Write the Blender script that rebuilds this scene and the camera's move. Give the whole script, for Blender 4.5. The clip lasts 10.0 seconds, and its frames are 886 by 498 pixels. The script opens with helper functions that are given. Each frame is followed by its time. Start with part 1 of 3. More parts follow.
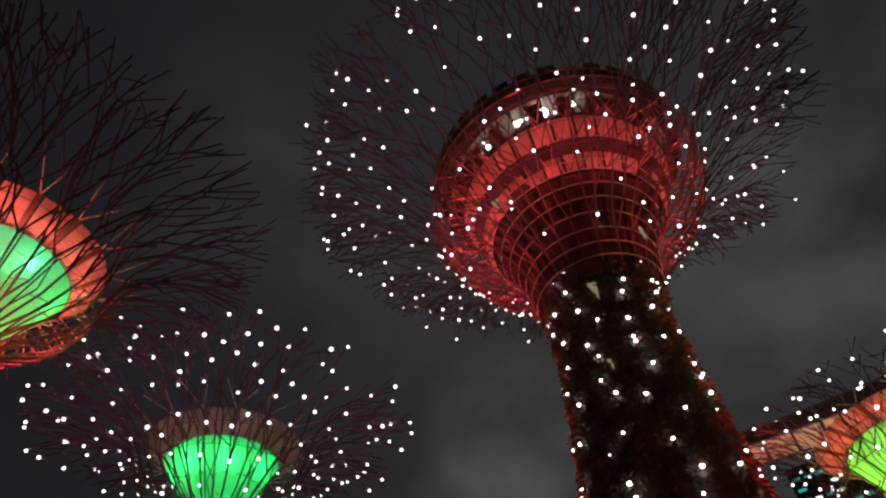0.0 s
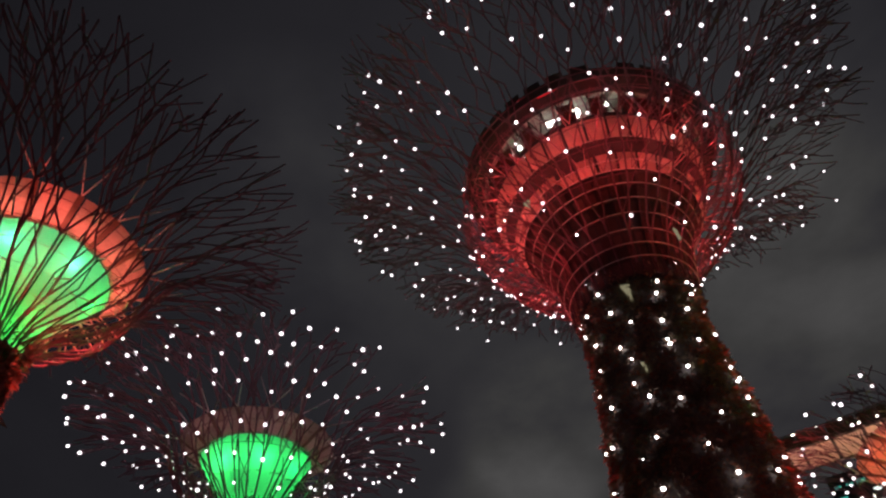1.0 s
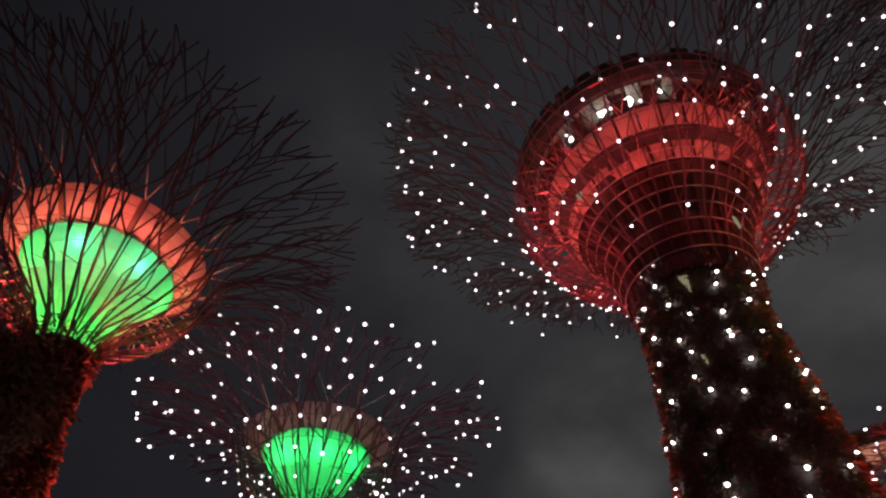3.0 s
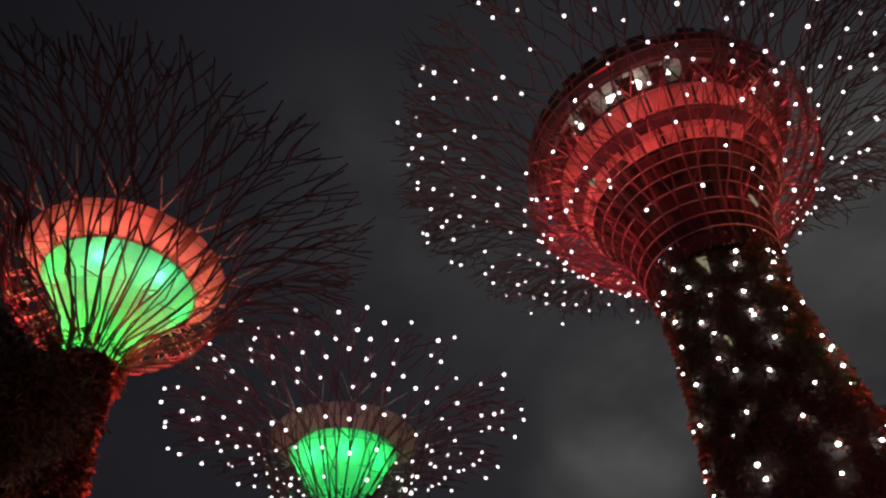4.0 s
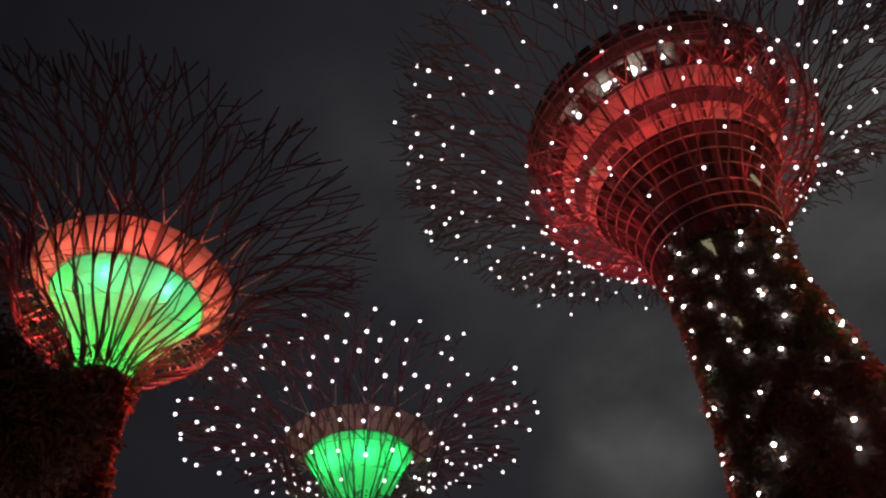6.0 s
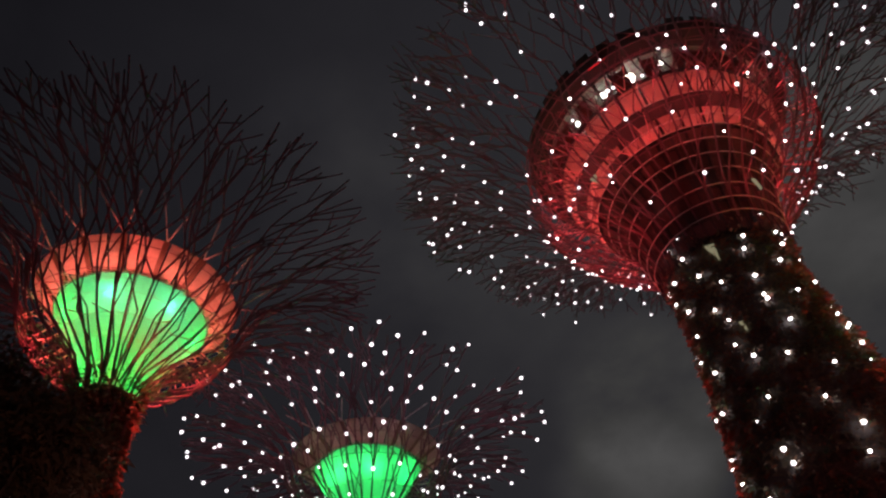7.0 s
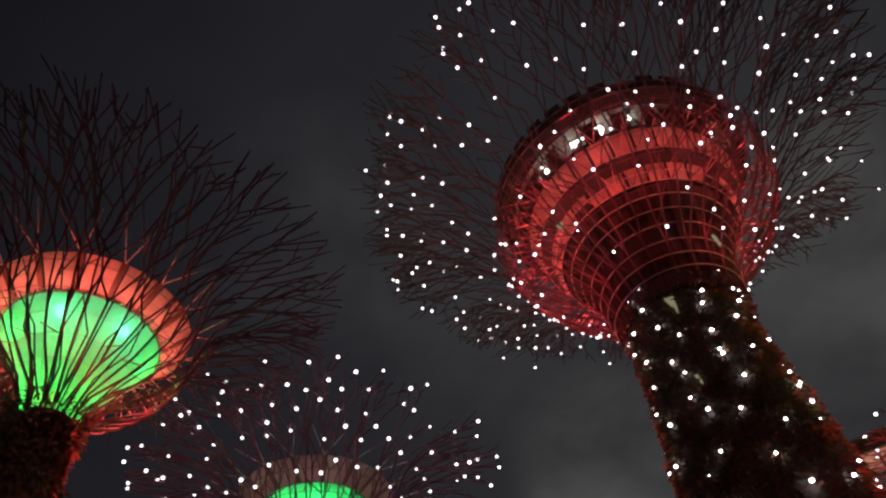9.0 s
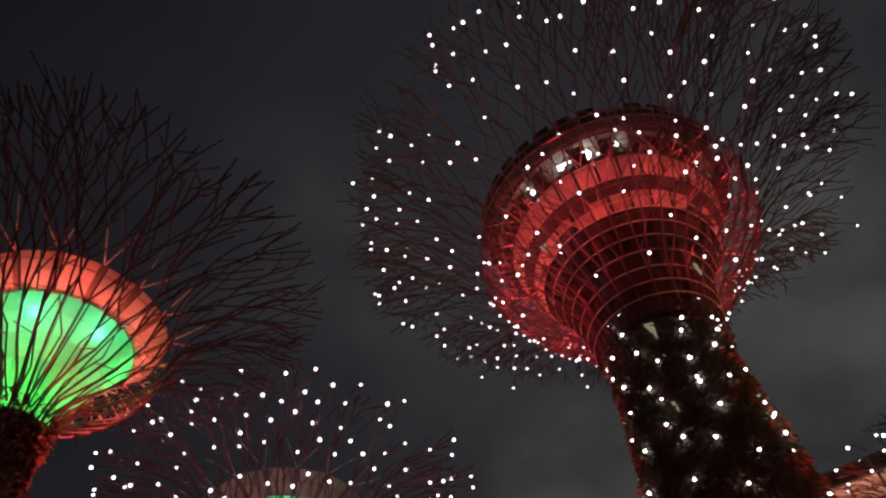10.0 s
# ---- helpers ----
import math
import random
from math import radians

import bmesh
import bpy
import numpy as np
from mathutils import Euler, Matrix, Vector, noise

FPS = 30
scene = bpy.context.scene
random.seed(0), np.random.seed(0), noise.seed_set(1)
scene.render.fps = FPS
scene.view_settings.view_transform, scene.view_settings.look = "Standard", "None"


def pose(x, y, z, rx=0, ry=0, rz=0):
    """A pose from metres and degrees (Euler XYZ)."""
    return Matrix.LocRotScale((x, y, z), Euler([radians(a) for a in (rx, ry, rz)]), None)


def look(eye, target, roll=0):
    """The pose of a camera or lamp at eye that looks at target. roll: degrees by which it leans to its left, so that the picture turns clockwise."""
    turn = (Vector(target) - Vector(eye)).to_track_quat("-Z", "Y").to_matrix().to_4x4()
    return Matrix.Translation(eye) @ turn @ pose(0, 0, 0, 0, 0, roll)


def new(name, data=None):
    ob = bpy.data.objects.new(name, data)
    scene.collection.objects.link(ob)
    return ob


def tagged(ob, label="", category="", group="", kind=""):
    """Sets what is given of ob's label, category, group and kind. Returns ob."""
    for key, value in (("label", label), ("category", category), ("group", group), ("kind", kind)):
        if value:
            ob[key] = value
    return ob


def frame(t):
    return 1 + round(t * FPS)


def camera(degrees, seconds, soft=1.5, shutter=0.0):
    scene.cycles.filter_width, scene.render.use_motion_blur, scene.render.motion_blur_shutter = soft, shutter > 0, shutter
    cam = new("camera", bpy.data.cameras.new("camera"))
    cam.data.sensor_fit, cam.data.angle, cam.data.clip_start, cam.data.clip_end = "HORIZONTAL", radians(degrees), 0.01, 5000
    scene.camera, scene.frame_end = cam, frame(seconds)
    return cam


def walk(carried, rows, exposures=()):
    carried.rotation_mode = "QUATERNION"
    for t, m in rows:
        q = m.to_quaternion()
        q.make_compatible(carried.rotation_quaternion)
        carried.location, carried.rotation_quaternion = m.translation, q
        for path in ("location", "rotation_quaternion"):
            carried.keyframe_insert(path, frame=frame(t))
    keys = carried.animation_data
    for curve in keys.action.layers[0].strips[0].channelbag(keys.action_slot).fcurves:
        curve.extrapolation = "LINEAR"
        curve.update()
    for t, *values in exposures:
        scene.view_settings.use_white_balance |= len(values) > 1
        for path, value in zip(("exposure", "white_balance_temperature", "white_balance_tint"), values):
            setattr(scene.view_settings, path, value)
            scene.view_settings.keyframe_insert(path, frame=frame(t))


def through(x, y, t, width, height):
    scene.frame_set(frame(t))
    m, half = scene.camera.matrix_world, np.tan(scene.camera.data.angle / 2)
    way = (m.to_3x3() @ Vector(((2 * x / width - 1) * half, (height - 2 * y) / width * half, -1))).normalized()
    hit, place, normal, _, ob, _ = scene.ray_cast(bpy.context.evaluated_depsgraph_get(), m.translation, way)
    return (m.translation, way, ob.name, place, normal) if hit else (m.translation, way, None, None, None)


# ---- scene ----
cam = camera(66.96, 10.0, soft=2.4)
EYE = (0.0, 0.0, 1.6)
# seconds and the three turns in degrees; the camera stands on one spot and only turns
ROWS = [
    (0, 137.11, 5.15, -7.69),
    (0.5, 137.11, 4.66, -6.32),
    (1, 137.35, 3.13, -5.93),
    (1.5, 137.65, 1.25, -5.86),
    (2, 137.68, 0.13, -5.46),
    (2.5, 137.36, 0.17, -3.88),
    (4, 136.67, 1.87, 1.19),
    (4.5, 136.46, 2.48, 2.61),
    (5, 136.23, 3.13, 3.21),
    (6.5, 136.98, 4.16, 4.35),
    (7, 137.61, 4.56, 4.95),
    (7.5, 138.40, 4.45, 4.72),
    (8, 138.87, 4.80, 4.21),
    (8.5, 139.84, 5.11, 1.79),
    (9, 140.56, 4.65, 0.49),
    (9.5, 141.16, 4.08, -1.30),
    (10, 141.75, 4.10, -2.41),
]
walk(cam, [(t, pose(*EYE, a, b, c)) for t, a, b, c in ROWS])

# ---- light ----
world = bpy.data.worlds.new("night_sky")
scene.world = world
world.use_nodes = True
wn, wl = world.node_tree.nodes, world.node_tree.links
wn.clear()
w_out, w_bg = wn.new("ShaderNodeOutputWorld"), wn.new("ShaderNodeBackground")
w_co, w_map = wn.new("ShaderNodeTexCoord"), wn.new("ShaderNodeMapping")
w_map.inputs["Scale"].default_value = (1.0, 1.0, 1.7)
w_map.inputs["Location"].default_value = (0.35, 0.2, 0.1)
w_map.inputs["Rotation"].default_value = (radians(-4), 0, radians(6))
w_noise = wn.new("ShaderNodeTexNoise")
w_noise.inputs["Scale"].default_value, w_noise.inputs["Detail"].default_value = 2.6, 6.0
w_noise.inputs["Roughness"].default_value = 0.54
w_fine = wn.new("ShaderNodeTexNoise")
w_fine.inputs["Scale"].default_value, w_fine.inputs["Detail"].default_value = 5.5, 7.0
w_fine.inputs["Roughness"].default_value = 0.5
wl.new(w_co.outputs["Generated"], w_map.inputs["Vector"])
wl.new(w_map.outputs["Vector"], w_noise.inputs["Vector"])
wl.new(w_map.outputs["Vector"], w_fine.inputs["Vector"])


def sky_math(kind, a, b, c=0.0):
    node = wn.new("ShaderNodeMath")
    node.operation = kind
    for i, v in enumerate((a, b, c)):
        if isinstance(v, (int, float)):
            node.inputs[i].default_value = v
        else:
            wl.new(v, node.inputs[i])
    return node.outputs[0]


CLOUDS = ((18.0, 0.6, 9, 0.04), (14.0, 0.46, 8, 0.024), (43.0, 0.66, 20, 0.03), (66.0, 0.8, 30, 0.014), (-11.0, 1.25, 14, 0.012), (8.0, 0.9, 14, 0.008), (-60.0, 0.5, 40, 0.003))
# banks of cloud lit by the town: the way to each, its width and its light
w_puff = sky_math("MULTIPLY_ADD", w_noise.outputs["Fac"], 2.6, -0.8)
w_puff = sky_math("MAXIMUM", sky_math("MULTIPLY_ADD", w_fine.outputs["Fac"], 1.3, sky_math("ADD", w_puff, -0.65)), 0.0)
w_light = sky_math("MULTIPLY_ADD", w_noise.outputs["Fac"], 0.01, 0.0092)
# the open sky is darkest away from the town
w_side = wn.new("ShaderNodeVectorMath")
w_side.operation = "DOT_PRODUCT"
w_side.inputs[1].default_value = (0.45, 0.72, 0.53)
wl.new(w_co.outputs["Generated"], w_side.inputs[0])
w_fall = wn.new("ShaderNodeMapRange")
w_fall.inputs["From Min"].default_value, w_fall.inputs["From Max"].default_value = 0.45, 0.92
w_fall.inputs["To Min"].default_value, w_fall.inputs["To Max"].default_value = 0.52, 1.5
wl.new(w_side.outputs["Value"], w_fall.inputs["Value"])
w_light = sky_math("MULTIPLY", w_light, w_fall.outputs["Result"])
for azimuth, rise, cut, lit in CLOUDS:
    e, a = math.atan(rise), radians(azimuth)
    w_dot = wn.new("ShaderNodeVectorMath")
    w_dot.operation = "DOT_PRODUCT"
    w_dot.inputs[1].default_value = (math.cos(e) * math.sin(a), math.cos(e) * math.cos(a), math.sin(e))
    wl.new(w_co.outputs["Generated"], w_dot.inputs[0])
    w_near = wn.new("ShaderNodeMapRange")
    w_near.interpolation_type = "SMOOTHERSTEP"
    w_near.inputs["From Min"].default_value, w_near.inputs["From Max"].default_value = math.cos(radians(cut)), 1.0
    wl.new(w_dot.outputs["Value"], w_near.inputs["Value"])
    w_light = sky_math("MULTIPLY_ADD", w_near.outputs["Result"], sky_math("MULTIPLY", w_puff, lit), w_light)
w_tint = wn.new("ShaderNodeMapRange")
w_tint.inputs["From Min"].default_value, w_tint.inputs["From Max"].default_value = 0.008, 0.04
wl.new(w_light, w_tint.inputs["Value"])
w_mix = wn.new("ShaderNodeMix")
w_mix.data_type = "RGBA"
w_mix.inputs["A"].default_value, w_mix.inputs["B"].default_value = (0.99, 0.94, 1.2, 1), (1.02, 0.99, 0.99, 1)
wl.new(w_tint.outputs["Result"], w_mix.inputs["Factor"])
wl.new(w_mix.outputs["Result"], w_bg.inputs["Color"])
wl.new(w_light, w_bg.inputs["Strength"])
wl.new(w_bg.outputs["Background"], w_out.inputs["Surface"])

RED, ORANGE, GREEN = (1.0, 0.082, 0.09), (1.0, 0.17, 0.12), (0.008, 1.0, 0.12)


def lamp(name, place, colour, watts, size=0.15):
    data = bpy.data.lights.new(name, "POINT")
    data.color, data.energy, data.shadow_soft_size = colour, watts, size
    ob = new(name, data)
    ob.location = place
    return ob


def spot(name, place, target, colour, watts, degrees=60, size=0.2):
    data = bpy.data.lights.new(name, "SPOT")
    data.color, data.energy, data.shadow_soft_size = colour, watts, size
    data.spot_size, data.spot_blend = radians(degrees), 0.6
    ob = new(name, data)
    ob.matrix_world = look(place, target)
    return ob


# ---- materials ----
def material(name, colour, rough=0.6, metal=0.0, vary=0.25, scale=3.0, bump=0.0, per_piece=0.0):
    """A principled material whose colour varies at two sizes and from piece to piece."""
    m = bpy.data.materials.new(name)
    m.use_nodes = True
    n, l = m.node_tree.nodes, m.node_tree.links
    p = n["Principled BSDF"]
    p.inputs["Roughness"].default_value, p.inputs["Metallic"].default_value = rough, metal
    co = n.new("ShaderNodeTexCoord")
    big, fine = n.new("ShaderNodeTexNoise"), n.new("ShaderNodeTexNoise")
    big.inputs["Scale"].default_value, fine.inputs["Scale"].default_value = scale * 0.2, scale * 4
    big.inputs["Detail"].default_value, fine.inputs["Detail"].default_value = 3, 4
    l.new(co.outputs["Object"], big.inputs["Vector"])
    l.new(co.outputs["Object"], fine.inputs["Vector"])
    mix = n.new("ShaderNodeMath")
    mix.operation = "MULTIPLY_ADD"
    l.new(fine.outputs["Fac"], mix.inputs[0])
    mix.inputs[1].default_value = 0.5
    l.new(big.outputs["Fac"], mix.inputs[2])
    value = n.new("ShaderNodeMapRange")
    value.inputs["From Min"].default_value, value.inputs["From Max"].default_value = 0.4, 1.1
    value.inputs["To Min"].default_value, value.inputs["To Max"].default_value = 1 - vary, 1 + vary
    l.new(mix.outputs[0], value.inputs["Value"])
    last = value.outputs["Result"]
    if per_piece:
        info = n.new("ShaderNodeObjectInfo")
        piece = n.new("ShaderNodeMapRange")
        piece.inputs["To Min"].default_value, piece.inputs["To Max"].default_value = 1 - per_piece, 1 + per_piece
        l.new(info.outputs["Random"], piece.inputs["Value"])
        both = n.new("ShaderNodeMath")
        both.operation = "MULTIPLY"
        l.new(last, both.inputs[0])
        l.new(piece.outputs["Result"], both.inputs[1])
        last = both.outputs[0]
    tint = n.new("ShaderNodeVectorMath")
    tint.operation = "SCALE"
    tint.inputs[0].default_value = colour
    l.new(last, tint.inputs["Scale"])
    l.new(tint.outputs["Vector"], p.inputs["Base Color"])
    if bump:
        b = n.new("ShaderNodeBump")
        b.inputs["Strength"].default_value, b.inputs["Distance"].default_value = bump, 0.05
        l.new(fine.outputs["Fac"], b.inputs["Height"])
        l.new(b.outputs["Normal"], p.inputs["Normal"])
    return m


def membrane(name, colour, through=0.94):
    """Thin white cloth that light shines through."""
    m = material(name, colour, 0.7, vary=0.12, scale=1.5, per_piece=0.1)
    n, l = m.node_tree.nodes, m.node_tree.links
    p, out = n["Principled BSDF"], n["Material Output"]
    t, mix = n.new("ShaderNodeBsdfTranslucent"), n.new("ShaderNodeMixShader")
    l.new(p.inputs["Base Color"].links[0].from_socket, t.inputs["Color"])
    mix.inputs["Fac"].default_value = through
    l.new(p.outputs["BSDF"], mix.inputs[1])
    l.new(t.outputs["BSDF"], mix.inputs[2])
    l.new(mix.outputs["Shader"], out.inputs["Surface"])
    return m


def glowing(name, colour, strength):
    m = bpy.data.materials.new(name)
    m.use_nodes = True
    n, l = m.node_tree.nodes, m.node_tree.links
    e = n.new("ShaderNodeEmission")
    e.inputs["Color"].default_value, e.inputs["Strength"].default_value = (*colour, 1), strength
    l.new(e.outputs["Emission"], n["Material Output"].inputs["Surface"])
    m.cycles.emission_sampling = "NONE"
    return m


STEEL = material("painted_steel", (0.22, 0.11, 0.14), 0.5, 0.1, 0.3, 2.0, per_piece=0.2)
PALE_HOOP = material("pale_hoop_steel", (0.8, 0.7, 0.66), 0.4, 0.0, 0.2, 2.0)
RIB_STEEL = material("rib_steel", (0.045, 0.03, 0.03), 0.55, 0.2, 0.3, 2.0)
BRACE = material("brace_steel", (0.75, 0.4, 0.4), 0.4, 0.1, 0.2, 2.0)
DARK_STEEL = material("dark_steel", (0.07, 0.06, 0.06), 0.5, 0.4, 0.3, 2.0)
CONE_RIB = material("cone_rib_steel", (0.09, 0.045, 0.045), 0.5, 0.1, 0.3, 2.0)
CONE_PANEL = material("cone_cladding", (0.1, 0.055, 0.05), 0.55, 0.0, 0.4, 1.5, 0.1, 0.4)
CONCRETE = material("concrete", (0.16, 0.14, 0.13), 0.85, 0.0, 0.35, 2.0, 0.4)
CLOTH = membrane("cup_cloth", (0.8, 0.8, 0.78), 0.97)
BAND = material("flange_panel", (0.62, 0.5, 0.44), 0.6, 0.0, 0.3, 1.6, 0.2, 0.22)
POST = material("post_steel", (0.2, 0.13, 0.1), 0.5, 0.1, 0.3, 2.0)
SOFFIT = material("soffit_panel", (0.62, 0.44, 0.36), 0.45, 0.0, 0.4, 2.5, 0.3, 0.35)
LEAF = material("leaf", (0.24, 0.19, 0.13), 0.6, 0.0, 0.5, 1.0)
RED_LEAF = material("red_leaf", (0.3, 0.11, 0.06), 0.6, 0.0, 0.5, 1.0)
BULB = glowing("led_bulb", (1.0, 0.91, 0.97), 3.4)
TRUNK_BULB = glowing("trunk_led", (1.0, 0.93, 0.96), 9.0)
TRUNK_BULB.cycles.emission_sampling = "FRONT"
ROOM_LAMP = glowing("room_lamp", (1.0, 0.97, 0.88), 8.0)
ROOM_WALL = material("room_wall", (0.34, 0.34, 0.3), 0.7, 0.0, 0.7, 1.6, 0.0, 0.3)
PAVING = material("paving", (0.1, 0.09, 0.085), 0.8, 0.0, 0.3, 1.0, 0.3)
GLASS = bpy.data.materials.new("window_glass")
GLASS.use_nodes = True
_g = GLASS.node_tree.nodes["Principled BSDF"]
_g.inputs["Roughness"].default_value, _g.inputs["Transmission Weight"].default_value = 0.04, 1.0
_g.inputs["IOR"].default_value = 1.15


# ---- building blocks ----
def mesh_of(name, verts, faces, mat, smooth=False):
    me = bpy.data.meshes.new(name)
    me.from_pydata(verts, [], faces)
    me.materials.append(mat)
    if smooth:
        me.polygons.foreach_set("use_smooth", [True] * len(faces))
    me.update()
    return me


def part_of(name, me, parent, label="", kind="", place=None):
    ob = new(name, me)
    ob.parent = parent
    if place is not None:
        ob.matrix_basis = place
    return tagged(ob, label=label, kind=kind)


def rod(verts, faces, a, b, ra, rb, sides=5):
    """A tapered rod from a to b."""
    a, b = Vector(a), Vector(b)
    way = (b - a).normalized()
    u = way.orthogonal().normalized()
    v = way.cross(u)
    k = len(verts)
    for p, r in ((a, ra), (b, rb)):
        for i in range(sides):
            w = 2 * math.pi * i / sides
            verts.append(p + r * (math.cos(w) * u + math.sin(w) * v))
    for i in range(sides):
        j = (i + 1) % sides
        faces.append((k + i, k + j, k + sides + j, k + sides + i))
    faces.append(tuple(k + i for i in reversed(range(sides))))
    faces.append(tuple(k + sides + i for i in range(sides)))


def ring_mesh(name, r, z, thick, mat, steps=72, sides=6):
    verts, faces = [], []
    for i in range(steps):
        w = 2 * math.pi * i / steps
        for j in range(sides):
            q = 2 * math.pi * j / sides
            rr = r + thick * math.cos(q)
            verts.append((rr * math.cos(w), rr * math.sin(w), z + thick * math.sin(q)))
    for i in range(steps):
        for j in range(sides):
            a, b = i * sides + j, i * sides + (j + 1) % sides
            c, d = ((i + 1) % steps) * sides + (j + 1) % sides, ((i + 1) % steps) * sides + j
            faces.append((a, d, c, b))
    return mesh_of(name, verts, faces, mat, True)


def lathe(name, rows, mat, steps=64, smooth=True):
    """A closed-round shell through rows of (radius, height)."""
    verts = [(r * math.cos(2 * math.pi * i / steps), r * math.sin(2 * math.pi * i / steps), z) for r, z in rows for i in range(steps)]
    faces = []
    for k in range(len(rows) - 1):
        for i in range(steps):
            j = (i + 1) % steps
            faces.append((k * steps + i, k * steps + j, (k + 1) * steps + j, (k + 1) * steps + i))
    return mesh_of(name, verts, faces, mat, smooth)


def panel_mesh(name, r0, z0, r1, z1, span, mat, thick=0.05, gap=0.03, cuts=3):
    """One curved panel of a cone, round the x axis of the local frame, with its own thickness."""
    verts, faces = [], []
    n = Vector((z1 - z0, 0, r0 - r1)).normalized() * thick
    for side in (0, 1):
        for r, z in ((r0, z0), (r1, z1)):
            for i in range(cuts + 1):
                w = (i / cuts - 0.5) * (span - gap / max(r, 0.1))
                rr = r - side * n.x
                verts.append((rr * math.cos(w), rr * math.sin(w), z - side * n.z))
    c = cuts + 1
    for i in range(cuts):
        faces.append((i, i + 1, c + i + 1, c + i))
        faces.append((2 * c + i + 1, 2 * c + i, 3 * c + i, 3 * c + i + 1))
        faces.append((i + 1, i, 2 * c + i, 2 * c + i + 1))
        faces.append((c + i, c + i + 1, 3 * c + i + 1, 3 * c + i))
    faces.append((0, c, 3 * c, 2 * c))
    faces.append((c + cuts, cuts, 2 * c + cuts, 3 * c + cuts))
    return mesh_of(name, verts, faces, mat)


def turn_z(w):
    return Matrix.Rotation(w, 4, "Z")


def curve_through(points):
    """A smooth curve through (radius, height) points: a function of 0..1 along its length."""
    p = np.array(points, float)
    p = np.vstack([2 * p[0] - p[1], p, 2 * p[-1] - p[-2]])
    out = []
    for i in range(1, len(p) - 2):
        for t in np.linspace(0, 1, 12, endpoint=False):
            a, b, c, d = p[i - 1], p[i], p[i + 1], p[i + 2]
            out.append(0.5 * (2 * b + (c - a) * t + (2 * a - 5 * b + 4 * c - d) * t * t + (3 * b - a - 3 * c + d) * t ** 3))
    out.append(p[-2])
    out = np.array(out)
    far = np.r_[0, np.cumsum(np.linalg.norm(np.diff(out, axis=0), axis=1))]
    far /= far[-1]
    return lambda s: (float(np.interp(s, far, out[:, 0])), float(np.interp(s, far, out[:, 1])))


def grow_branch(rng, shape, long, w0, wedge, nodes, thick, forks, ragged, calm):
    """One rib that follows the shape and forks into its wedge on the way out. Gives its mesh data and the places where bulbs can hang."""
    verts, faces, spots = [], [], []

    def at(s, w, lift):
        r, z = shape(min(s, 1.0))
        r += max(0.0, s - 1.0) * long
        return Vector((r * math.cos(w), r * math.sin(w), z + lift))

    def step(k, s, w, lift, wide, rad):
        if k >= len(nodes):
            return
        last = k == len(nodes) - 1
        end = nodes[k] + (rng.uniform(-0.1, 0.01) if last else rng.uniform(-0.03, 0.03))
        fork = rng.random() < forks[k]
        for side in ((-1, 1) if fork else (0,)):
            if end > calm + 0.06:
                # open forks, 20 to 30 degrees to each side
                lean = math.tan(radians(rng.uniform(16, 36))) * (end - s) * long / shape(end)[0]
                nw = w + (side * (wide * 0.16 + lean * 0.65) if fork else rng.choice((-1, 1)) * rng.uniform(0.2, 0.7) * lean)
            else:
                nw = w + (side * wide * 0.25 if fork else rng.uniform(-1, 1) * wide * 0.05)
            nl = lift + rng.uniform(-1, 1) * ragged * max(0.0, end - calm)
            mid = s + (end - s) * rng.uniform(0.32, 0.6)
            nr = max(rad * 0.92, thick * 0.6)
            a = at(s, w, lift)
            b = at(mid, w + (nw - w) * rng.uniform(0.5, 0.85), (lift + nl) / 2)
            c = at(end, nw, nl)
            rod(verts, faces, a, b, rad, nr)
            rod(verts, faces, b, c, nr, nr)
            if s > 0.08:
                spots.extend((((a + b) / 2, s), (b, mid), (c, end)))
            if end > calm and rng.random() < 0.5:
                o = rng.choice((-1, 1))
                tip = at(min(end + rng.uniform(-0.02, 0.05), 1.03), nw + o * rng.uniform(0.02, 0.06) * long / shape(end)[0], nl + rng.uniform(-0.3, 0.5) * ragged * 0.4)
                rod(verts, faces, b, tip, nr * 0.85, 0.035)
            if end < 0.7 or rng.random() < 0.88:
                step(k + 1, end, nw, nl, wide * ((0.64 if end > calm + 0.1 else 0.5) if fork else 0.95), nr)

    step(0, 0.0, w0, 0.0, wedge, thick)
    return verts, faces, spots


_bulb = bmesh.new()
bmesh.ops.create_icosphere(_bulb, subdivisions=2, radius=1.0)
BULB_MESH = bpy.data.meshes.new("light_bulb")
_bulb.to_mesh(BULB_MESH)
_bulb.free()
BULB_MESH.materials.append(BULB)


# the trunk's bulbs also light the leaves round them
_bulb = bmesh.new()
bmesh.ops.create_icosphere(_bulb, subdivisions=1, radius=1.0)
TRUNK_BULB_MESH = bpy.data.meshes.new("trunk_bulb")
_bulb.to_mesh(TRUNK_BULB_MESH)
_bulb.free()
TRUNK_BULB_MESH.materials.append(TRUNK_BULB)


def hang_bulb(tower, place, size, name="light_bulb", data=BULB_MESH):
    ob = part_of(name, data, tower, place=Matrix.LocRotScale(place, None, (size, size, size)))
    return ob


